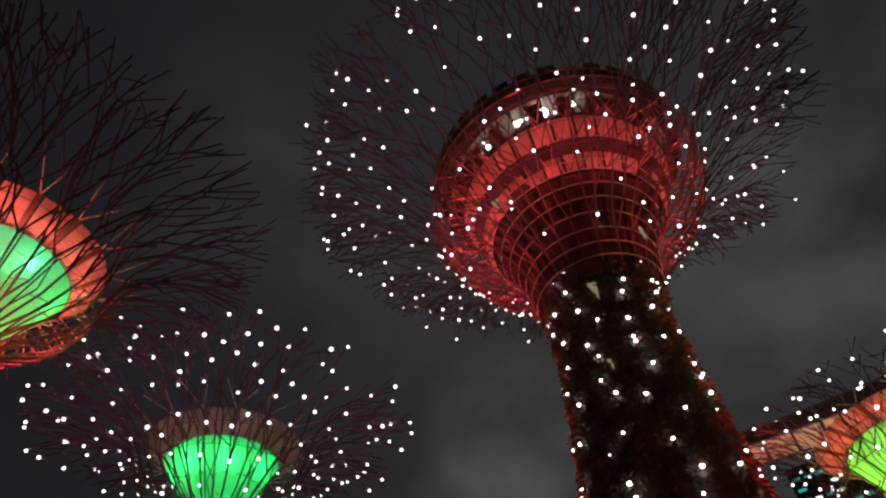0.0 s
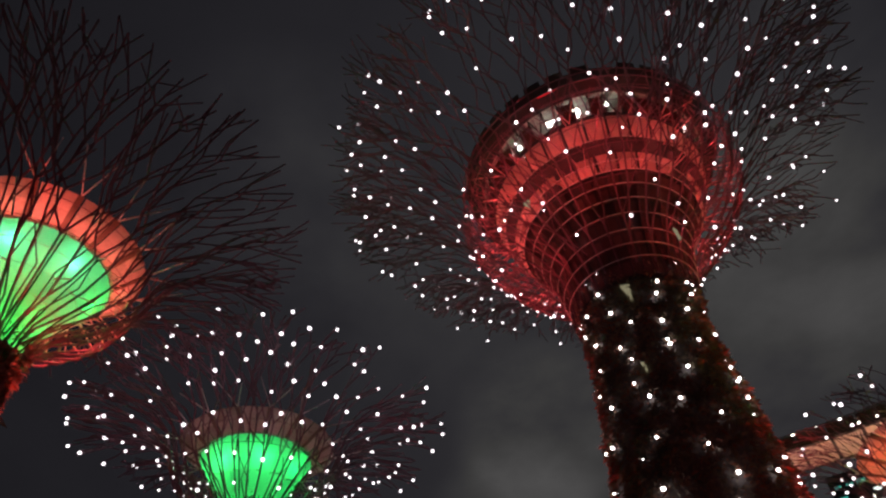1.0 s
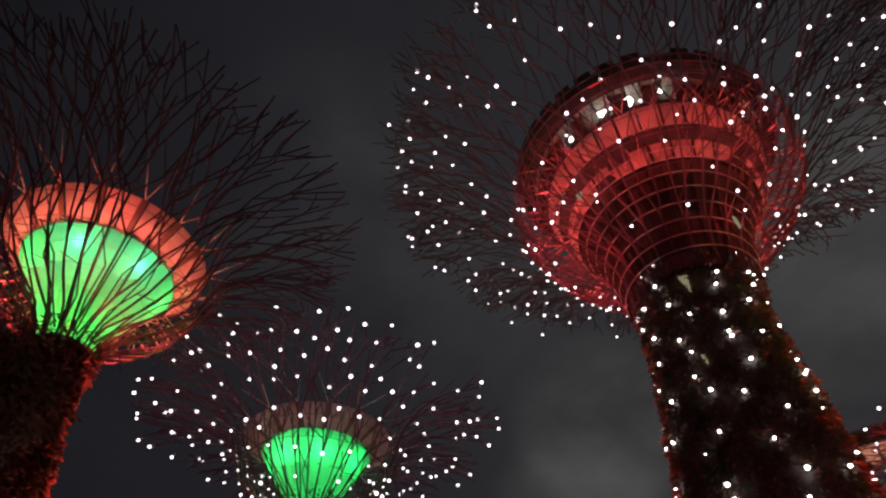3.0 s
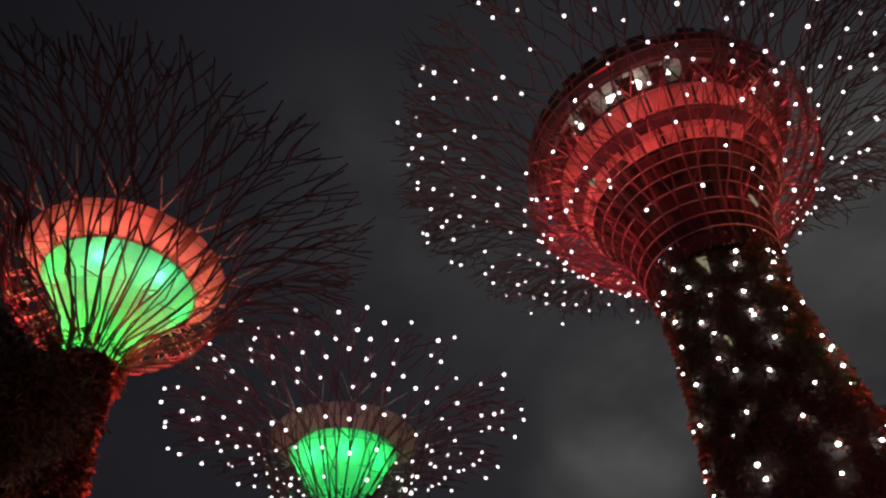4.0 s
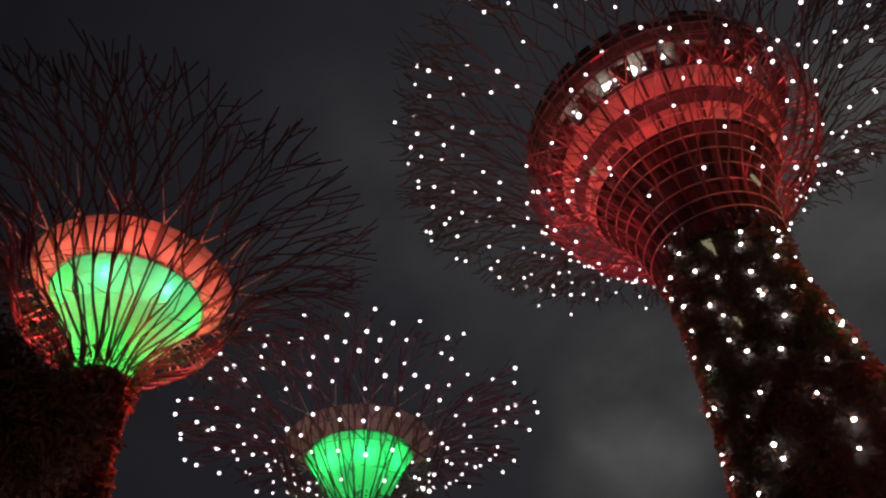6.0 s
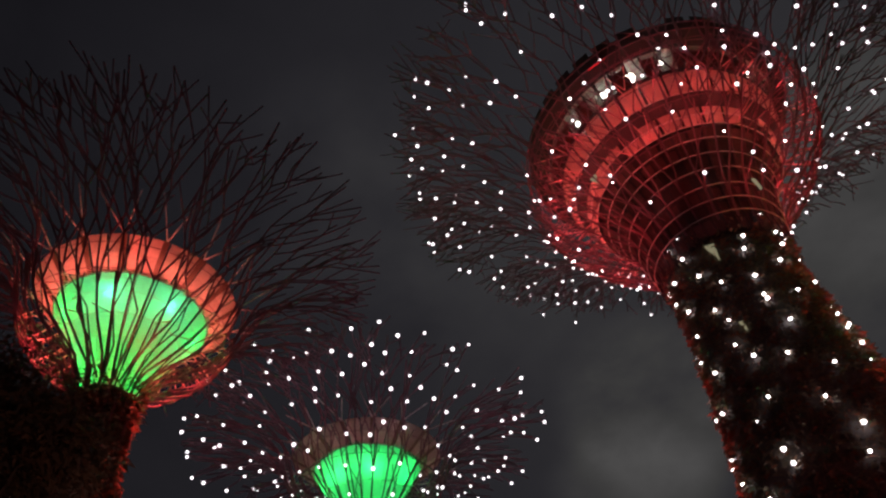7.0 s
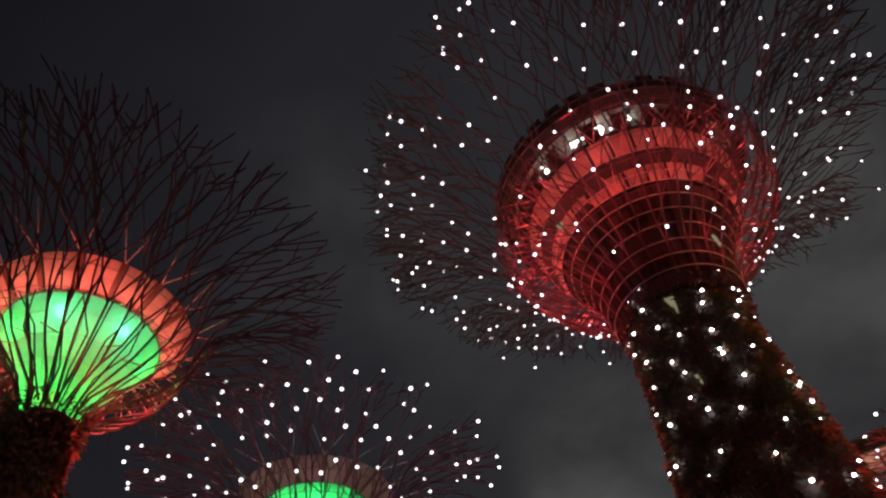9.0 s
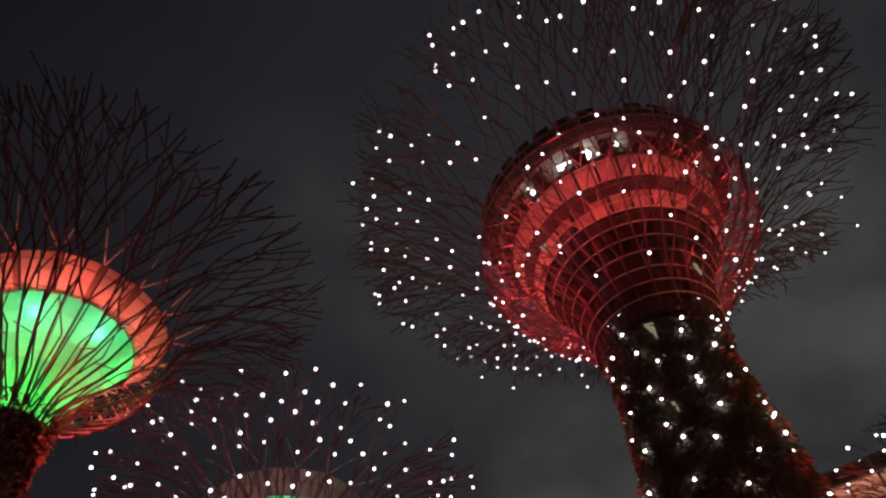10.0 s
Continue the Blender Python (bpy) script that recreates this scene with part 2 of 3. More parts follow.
def leaves(name, rng, place_of, count, size, mat):
    """Many bent leaves; place_of gives a place and the way out of the wall."""
    verts, faces = [], []
    for _ in range(count):
        p, out = place_of(rng)
        way = (out * rng.uniform(0.2, 1.0) + Vector((rng.uniform(-1, 1), rng.uniform(-1, 1), rng.uniform(-0.9, 0.7))) * 0.8).normalized()
        side = way.cross(Vector((rng.uniform(-1, 1), rng.uniform(-1, 1), rng.uniform(-1, 1)))).normalized()
        ln = size * rng.uniform(0.5, 1.5)
        wd = ln * rng.uniform(0.12, 0.26)
        drop = Vector((0, 0, -0.3 * ln))
        k = len(verts)
        verts += [p, p + way * ln * 0.5 + side * wd, p + way * ln * 0.5 - side * wd, p + way * ln + drop]
        faces += [(k, k + 1, k + 2), (k + 1, k + 3, k + 2)]
    return mesh_of(name, verts, faces, mat)


def base_at(azimuth, distance):
    a = radians(azimuth)
    return Vector((distance * math.sin(a), distance * math.cos(a), 0))


def tower_empty(label, place, heading, size=4.0):
    ob = new("tree_tower", None)
    ob.empty_display_size = size
    ob.matrix_basis = Matrix.Translation(place) @ turn_z(heading)
    return tagged(ob, label=label, category="tree tower", group="steel tree towers")


def planted_trunk(tower, rng, rows, greens, size, seed_red=0.35, low=6.0):
    """The core with its planting; rows of (radius, height)."""
    trunk = part_of("trunk", lathe("trunk", rows, CONCRETE), tower, "dark concrete trunk core")
    rr, zz = [r for r, z in rows], [z for r, z in rows]

    def place(g):
        z = g.uniform(low, zz[-1] * 0.985)
        w = g.uniform(0, 2 * math.pi)
        r = float(np.interp(z, zz, rr))
        r += 0.35 * noise.noise(Vector((w * 4, z * 0.8, 0.0))) + 0.1
        out = Vector((math.cos(w), math.sin(w), 0))
        return out * r + Vector((0, 0, z)), out

    part_of("planting", leaves("planting", rng, place, greens, size, LEAF), trunk, "dark green climbing plants on the trunk", "stuff")
    part_of("planting", leaves("red_planting", rng, place, int(greens * seed_red), size, RED_LEAF), trunk, "reddish bromeliads on the trunk", "stuff")
    return trunk


def neck_planting(tower, rng, r0, z0, r1, z1, count, size):
    """Ragged plants that spill up between the ribs at a neck."""
    def place(g):
        q = g.random() ** 1.6
        w = g.uniform(0, 2 * math.pi)
        out = Vector((math.cos(w), math.sin(w), 0.7))
        rr = r0 + (r1 - r0) * q + g.gauss(0, 0.12) + 0.2 * noise.noise(Vector((w * 3, q * 4, 3.0)))
        return Vector((rr * math.cos(w), rr * math.sin(w), z0 + (z1 - z0) * q + g.gauss(0, 0.15))), out

    for mat, n in ((LEAF, count), (RED_LEAF, count // 3)):
        part_of("neck_planting", leaves("neck_planting", rng, place, n, size, mat), tower, "ragged plants round the neck", "stuff")


def cup(tower, rng, rows, count, mat, name, label, thick=0.04, gap=0.03, dark=0.0):
    """Panels of a flaring cup, row by row; a share of them can be dark."""
    for (r0, z0), (r1, z1) in zip(rows, rows[1:]):
        me = panel_mesh(name, r0, z0, r1, z1, 2 * math.pi / count, mat, thick, gap)
        me_dark = panel_mesh(name, r0, z0, r1, z1, 2 * math.pi / count, DARK_STEEL, thick, gap) if dark else me
        for i in range(count):
            part_of(name, me_dark if rng.random() < dark else me, tower, label if i == 0 else "", place=turn_z(2 * math.pi * i / count))


def crown(tower, rng, points, ribs, nodes, forks, thick, ragged, bulbs, bulb_size, keep=0.12, calm=0.4):
    """All forking ribs of a tower and the bulbs on them."""
    shape = curve_through(points)
    long = sum(math.dist(a, b) for a, b in zip(points, points[1:]))
    spots = []
    for i in range(ribs):
        w = 2 * math.pi * (i + rng.uniform(-0.08, 0.08)) / ribs
        v, f, s = grow_branch(rng, shape, long, w, 2 * math.pi / ribs, nodes, thick, forks, ragged, calm)
        part_of("branch", mesh_of("branch", v, f, STEEL), tower)
        spots += s
    spots = [p for p, s in spots if s > keep]
    rng.shuffle(spots)
    chosen, apart = [], bulb_size * 11
    while len(chosen) < bulbs and apart > bulb_size * 2:
        for p in spots:
            if len(chosen) < bulbs and all((p - q).length > apart for q in chosen):
                chosen.append(p)
        apart *= 0.8
    for p in chosen:
        hang_bulb(tower, p + Vector((rng.uniform(-0.1, 0.1), rng.uniform(-0.1, 0.1), -0.1)), bulb_size * rng.uniform(0.58, 0.93))


# ---- ground ----
_v = [(-1500, -1500, 0), (1500, -1500, 0), (1500, 1500, 0), (-1500, 1500, 0)]
tagged(new("ground", mesh_of("ground", _v, [(0, 1, 2, 3)], PAVING)), "dark paved garden ground at night", "ground", kind="structure")


# ---- the great tower with the rooftop bar ----
D1, AZ1 = 38.0, 29.6
H1 = lambda h: 1.6 + h * D1
R1 = lambda r: r * D1
g1 = random.Random(11)
great = tower_empty("tall tree-shaped steel tower with red-lit bowl and white bulbs", base_at(AZ1, D1), radians(-90 - AZ1), 6)
great_trunk = planted_trunk(great, g1, [(R1(0.15), 0.0), (R1(0.13), H1(0.3)), (R1(0.118), H1(0.45)), (R1(0.106), H1(0.6)), (R1(0.099), H1(0.7)), (R1(0.099), H1(0.775)), (R1(0.1), H1(0.8))], 26000, 0.36, 0.3)
great_trunk.location = (0.0, -0.04, 0.0)
neck_planting(great, g1, R1(0.103), H1(0.77), R1(0.11), H1(0.815), 700, 0.34)
crown(great, g1, [(R1(0.112), H1(0.82)), (R1(0.139), H1(0.89)), (R1(0.19), H1(0.935)), (R1(0.262), H1(1.02)), (R1(0.3), H1(1.1)), (R1(0.37), H1(1.17)), (R1(0.47), H1(1.225)), (R1(0.59), H1(1.245))],
      24, [0.1, 0.2, 0.31, 0.41, 0.5, 0.6, 0.7, 0.8, 0.9, 1.0], [0, 0.95, 0.1, 0.25, 0.9, 0.35, 0.65, 0.4, 0.6, 0.4], 0.085, 2.2, 265, 0.15, 0.12, 0.42)
# faint hoops of the outer lattice, then the pale hoops of the inner cone
for h, r in ((0.905, 0.157), (0.955, 0.209), (1.0, 0.246), (1.04, 0.272), (1.075, 0.288), (1.105, 0.3)):
    part_of("outer_hoop", ring_mesh("outer_hoop", R1(r) - 0.12, H1(h), 0.035, STEEL), great)
CONE1 = [(0.117, 0.791), (0.118, 0.828), (0.123, 0.857), (0.129, 0.8875), (0.138, 0.9215), (0.15, 0.95), (0.164, 0.9755), (0.179, 0.9975), (0.186, 1.019), (0.198, 1.048), (0.209, 1.061)]
for r, h in CONE1[1:]:
    part_of("hoop", ring_mesh("hoop", R1(r) + 0.1, H1(h), 0.034, PALE_HOOP), great)
cone_at = curve_through([(R1(r), H1(h)) for r, h in CONE1])
for k in range(40):
    w = 2 * math.pi * (k + g1.uniform(-0.12, 0.12)) / 40
    v, f = [], []
    for i in range(10):
        (ra, za), (rb, zb) = cone_at(i / 10), cone_at((i + 1) / 10)
        wb = w + g1.uniform(-0.012, 0.012)
        rod(v, f, (ra * math.cos(w), ra * math.sin(w), za), (rb * math.cos(wb), rb * math.sin(wb), zb), 0.065, 0.065, 4)
        w = wb
    part_of("upright", mesh_of("upright", v, f, CONE_RIB), great)
# slanting bars between the inner cone and the outer lattice
SHELL1 = curve_through([(R1(0.118), H1(0.845)), (R1(0.139), H1(0.89)), (R1(0.19), H1(0.935)), (R1(0.262), H1(1.02)), (R1(0.296), H1(1.09)), (R1(0.31), H1(1.12))])
for k in range(120):
    w = 2 * math.pi * (k + g1.uniform(-0.3, 0.3)) / 120
    v, f = [], []
    # most of them on the flanks
    if abs(math.sin(w)) < 0.62 and k % 4:
        continue
    q = g1.uniform(0.05, 0.72)
    for i in range(4):
        (ra, za), (rb, zb) = SHELL1(q), SHELL1(min(q + 0.13, 1.0))
        wb = w + g1.uniform(0.06, 0.12) * g1.choice((-1, 1))
        rod(v, f, (ra * math.cos(w), ra * math.sin(w), za), (rb * math.cos(wb), rb * math.sin(wb), zb), 0.05, 0.045, 4)
        w, q = wb, q + 0.13
        if q > 0.9:
            break
    part_of("lattice_bar", mesh_of("lattice_bar", v, f, STEEL), great)
# tie rods in zigzag between the inner cone and the outer lattice
for (ra, za), (rb, zb), count in (((0.18, 1.0), (0.243, 1.0), 44), ((0.208, 1.058), (0.278, 1.062), 48), ((0.23, 1.112), (0.298, 1.105), 48)):
    for k in range(count):
        w = 2 * math.pi * (k + g1.uniform(-0.2, 0.2)) / count
        v, f = [], []
        for o in (-1, 1):
            q = w + o * math.pi / count * g1.uniform(0.7, 1.2)
            drop = g1.uniform(-0.03, 0.012)
            rod(v, f, (R1(ra) * math.cos(w), R1(ra) * math.sin(w), H1(za)), (R1(rb) * math.cos(q), R1(rb) * math.sin(q), H1(zb + drop)), 0.045, 0.04, 4)
        part_of("tie_rod", mesh_of("tie_rod", v, f, BRACE if k % 6 == 0 else STEEL), great)
# dark cone under the rooms, in panels that sit behind the ribs
part_of("cone", lathe("cone", [(R1(r) - 0.5, H1(h)) for r, h in CONE1] + [(R1(0.215), H1(1.1)), (R1(0.222), H1(1.117))], DARK_STEEL), great, "dark steel cone under the rooms")
for (ra, za), (rb, zb) in zip(CONE1[:7], CONE1[1:8]):
    me = panel_mesh("cone_panel", R1(ra) - 0.2, H1(za) + 0.08, R1(rb) - 0.2, H1(zb) - 0.08, 2 * math.pi / 40, CONE_PANEL, 0.05, 0.2)
    for k in range(40):
        if g1.random() < 0.8:
            part_of("cone_panel", me, great, "dark brown cladding panel" if k == 0 else "", place=turn_z(2 * math.pi * (k + 0.5) / 40))
for rows, count, dark in (([(0.181, 1.0), (0.1875, 1.017)], 30, 0.2), ([(0.1875, 1.018), (0.194, 1.034)], 30, 0.12), ([(0.211, 1.064), (0.226, 1.111)], 32, 0.1)):
    cup(great, g1, [(R1(r), H1(h)) for r, h in rows], count, SOFFIT, "soffit_panel", "red-lit soffit panel", 0.06, 0.2, dark)
part_of("ledge", lathe("ledge", [(R1(0.194), H1(1.036)), (R1(0.209), H1(1.059))], DARK_STEEL, smooth=False), great, "dark ledge between the lit bands")
part_of("floor_slab", lathe("floor_slab", [(R1(0.1), H1(1.112)), (R1(0.229), H1(1.112)), (R1(0.2295), H1(1.119)), (R1(0.1), H1(1.119))], DARK_STEEL, smooth=False), great, "dark floor slab edge")
part_of("room_ceiling", lathe("room_ceiling", [(R1(0.15), H1(1.171)), (R1(0.245), H1(1.171))], ROOM_WALL, smooth=False), great, "cream ceiling of the bar")
part_of("room_wall", lathe("room_wall", [(R1(0.16), H1(1.119)), (R1(0.16), H1(1.171))], ROOM_WALL), great, "cream inner wall of the bar")
# added dark sheets that hide the lit room behind panes meant to look unlit
UNLIT_MESH = panel_mesh("unlit_backing", R1(0.224), H1(1.1195), R1(0.237), H1(1.168), 2 * math.pi / 48, material("unlit_red_brown", (0.2, 0.08, 0.07), 0.8, 0.0, 0.4, 2.0), 0.02, 0.05)
pane = panel_mesh("window_pane", R1(0.229), H1(1.1195), R1(0.242), H1(1.169), 2 * math.pi / 48, GLASS, 0.03, 0.12)
LIT1 = (0.36, 0.1, -0.2, -0.53, 1.18, 1.32, 1.5)
for i in range(48):
    ob = part_of("window_pane", pane, great, "tall glass pane" if i == 0 else "", place=turn_z(2 * math.pi * i / 48))
    ob.visible_shadow = False
    w = 2 * math.pi * i / 48
    if all(abs((w - lit + math.pi) % (2 * math.pi) - math.pi) > 0.07 for lit in LIT1):
        part_of("unlit_backing", UNLIT_MESH, great, "added dark backing behind an unlit pane" if i == 3 else "", place=turn_z(w))
    v, f = [], []
    w = 2 * math.pi * (i + 0.5) / 48
    q = w + (0.07 if i % 2 else -0.07)
    rod(v, f, (R1(0.232) * math.cos(q), R1(0.232) * math.sin(q), H1(1.119)), (R1(0.245) * math.cos(w), R1(0.245) * math.sin(w), H1(1.17)), 0.05, 0.05, 4)
    rod(v, f, (R1(0.23) * math.cos(w), R1(0.23) * math.sin(w), H1(1.119)), (R1(0.243) * math.cos(w), R1(0.243) * math.sin(w), H1(1.17)), 0.06, 0.06, 4)
    part_of("mullion", mesh_of("mullion", v, f, DARK_STEEL), great)
for h, r, thick in ((1.128, 0.279, 0.045), (1.152, 0.291, 0.07), (1.178, 0.292, 0.05)):
    part_of("rim_tube", ring_mesh("rim_tube", R1(r), H1(h), thick, STEEL), great, "red-lit steel tube round the roof's edge")
part_of("roof", lathe("roof", [(R1(0.1), H1(1.173)), (R1(0.25), H1(1.173)), (R1(0.272), H1(1.185)), (R1(0.28), H1(1.205)), (R1(0.1), H1(1.215))], DARK_STEEL, smooth=False), great, "dark overhanging flat roof")
# short upright screens along the roof's edge
screen = panel_mesh("roof_screen", R1(0.276), H1(1.2), R1(0.281), H1(1.222), 2 * math.pi / 36, DARK_STEEL, 0.05, 0.5)
for k in range(36):
    if g1.random() < 0.7:
        part_of("roof_screen", screen, great, "dark screen on the roof's edge", place=turn_z(2 * math.pi * k / 36))
m = great.matrix_basis
for k in range(20):
    w = 2 * math.pi * (k + 0.5) / 20
    o = Vector((math.cos(w), math.sin(w), 0))
    # the lamps on one flank are weaker
    share = 1.05 - 0.3 * math.sin(w + 0.2)
    lamp("red_floodlight", m @ (o * R1(0.258) + Vector((0, 0, H1(1.05)))), RED, 84 * share, 0.3)
    lamp("red_floodlight", m @ (o * R1(0.205) + Vector((0, 0, H1(0.99)))), RED, 22 * share, 0.3)
for k in range(12):
    w = 2 * math.pi * (k + 0.5) / 12
    o = Vector((math.cos(w), math.sin(w), 0))
    share = 1.0 - 0.3 * math.sin(w + 0.2)
    spot("red_floodlight", m @ (o * R1(0.2) + Vector((0, 0, H1(0.845)))), m @ (o * R1(0.25) + Vector((0, 0, H1(1.1)))), RED, 430 * share, 70)
    # the necks of the outer ribs are lit from close by on the flanks
    lamp("red_floodlight", m @ (o * R1(0.165) + Vector((0, 0, H1(0.885)))), RED, 42 if abs(math.sin(w)) > 0.6 else 9)
# added fill lamps on the ground, unseen, that lift and tint the dark canopy
for k in range(5):
    o = Vector((math.cos(2 * math.pi * (k + 0.5) / 5), math.sin(2 * math.pi * (k + 0.5) / 5), 0))
    spot("canopy_uplight", m @ (o * 13.0 + Vector((0, 0, 0.4))), m @ (o * R1(0.48) + Vector((0, 0, H1(1.22)))), (1.0, 0.5, 0.58), 1300, 42)
for w, watts, up, size in ((0.36, 45, 1.162, 0.2), (0.07, 60, 1.15, 0.42), (-0.18, 40, 1.152, 0.27), (-0.53, 30, 1.15, 0.2), (1.25, 10, 1.162, 0.15), (1.5, 10, 1.162, 0.15), (2.6, 15, 1.16, 0.2), (4.2, 15, 1.16, 0.2)):
    hang = Vector((R1(0.222) * math.cos(w), R1(0.222) * math.sin(w), H1(up)))
    part_of("room_lamp", BULB_MESH.copy(), great, "white ceiling lamp in the bar", place=Matrix.LocRotScale(hang, None, (size, size, size * 0.8))).data.materials[0] = ROOM_LAMP
    lamp("bar_light", great.matrix_basis @ (hang * 0.97 - Vector((0, 0, 0.3))), (1.0, 0.97, 0.86), watts * 2.6)
for i in range(120):
    # in loose rows round the trunk
    w = 2 * math.pi * ((i % 10) + g1.uniform(0.1, 0.9)) / 10
    z = H1(0.36 + 0.49 * ((i // 10) + g1.uniform(0.1, 0.9)) / 12)
    r = float(np.interp(z, [H1(0.3), H1(0.45), H1(0.6), H1(0.7), H1(0.83)], [R1(0.13), R1(0.118), R1(0.104), R1(0.097), R1(0.098)])) + 0.36
    hang_bulb(great, Vector((r * math.cos(w), r * math.sin(w) - 0.04, z)), 0.108 * g1.choice((0.4, 0.8, 0.95, 1.0, 1.1)), "trunk_bulb", TRUNK_BULB_MESH)


# bulbs on the lattice round the bowl
for h, r, count in ((0.905, 0.157, 5), (0.95, 0.206, 7), (0.99, 0.239, 9), (1.025, 0.264, 12), (1.065, 0.284, 12), (1.1, 0.298, 11)):
    for k in range(count):
        w = 2 * math.pi * (k + g1.uniform(0.1, 0.9)) / count
        up = g1.uniform(-0.012, 0.012)
        hang_bulb(great, Vector(((R1(r + up * 0.6) + 0.12) * math.cos(w), (R1(r + up * 0.6) + 0.12) * math.sin(w), H1(h + up))), 0.1 * g1.uniform(0.5, 1.0), data=TRUNK_BULB_MESH)

# lit openings in the planting, a red tube on the roof's edge
OPENING = glowing("lit_opening", (1.0, 0.9, 0.55), 0.22)
for w, el, tall, wide in ((-0.4, 0.855, 1.5, 0.6), (-1.2, 0.685, 0.8, 0.3), (-8.8, 1.184, 0.9, 0.6), (6.9, 0.952, 1.1, 0.22)):
    q = radians(w)
    d = 0.893 if el < 0.9 else (0.83 if el > 1 else 0.885)
    p = Vector((D1 - d * D1 * math.cos(q), d * D1 * math.sin(q), 1.6 + el * d * D1))
    v = [(0.05, -wide / 2, tall / 2), (0.0, wide / 2, tall * 0.42), (0.1, wide * 0.25, -tall / 2), (-0.12, -wide / 2, tall / 2), (-0.12, wide / 2, tall * 0.42), (-0.12, wide * 0.25, -tall / 2)]
    me = mesh_of("service_opening", v, [(0, 2, 1), (3, 4, 5), (0, 1, 4, 3), (1, 2, 5, 4), (2, 0, 3, 5)], OPENING)
    part_of("service_opening", me, great, "dim lit wedge-shaped service opening", place=Matrix.Translation(p) @ turn_z(math.atan2(p.y, p.x)))
_v, _f = [], []
rod(_v, _f, (R1(0.289), -0.2, H1(1.152)), (R1(0.2855), -1.6, H1(1.152)), 0.03, 0.03, 6)
part_of("neon_tube", mesh_of("neon_tube", _v, _f, glowing("red_neon", (1.0, 0.02, 0.03), 1.1)), great, "short glowing red tube")


def uplights(tower_base, az, side_list, height, radius, watts, warm=0.1, beam=30):
    """Red floodlights on the ground that graze the flanks of a trunk, and a warm fill lamp before it."""
    a = radians(az)
    right, away = Vector((math.cos(a), -math.sin(a), 0)), Vector((math.sin(a), math.cos(a), 0))
    for side, back in side_list:
        spot("red_uplight", tower_base + right * side * radius * 2.1 + away * back * radius + Vector((0, 0, 0.4)), tower_base + right * side * radius * 0.8 + Vector((0, 0, height)), (1.0, 0.06, 0.055), watts, beam)
    # added warm lamp with no known source, brightens the trunk's dark front
    spot("warm_uplight", tower_base - away * radius * 4.2 + right * radius * 2.5 + Vector((0, 0, 0.4)), tower_base + Vector((0, 0, height * 1.15)), (1.0, 0.17, 0.13), watts * warm, 30)


uplights(base_at(AZ1, D1), AZ1, ((1, -0.1), (-1, 0.4)), 20, 4.6, 18000, 0.06, 22)


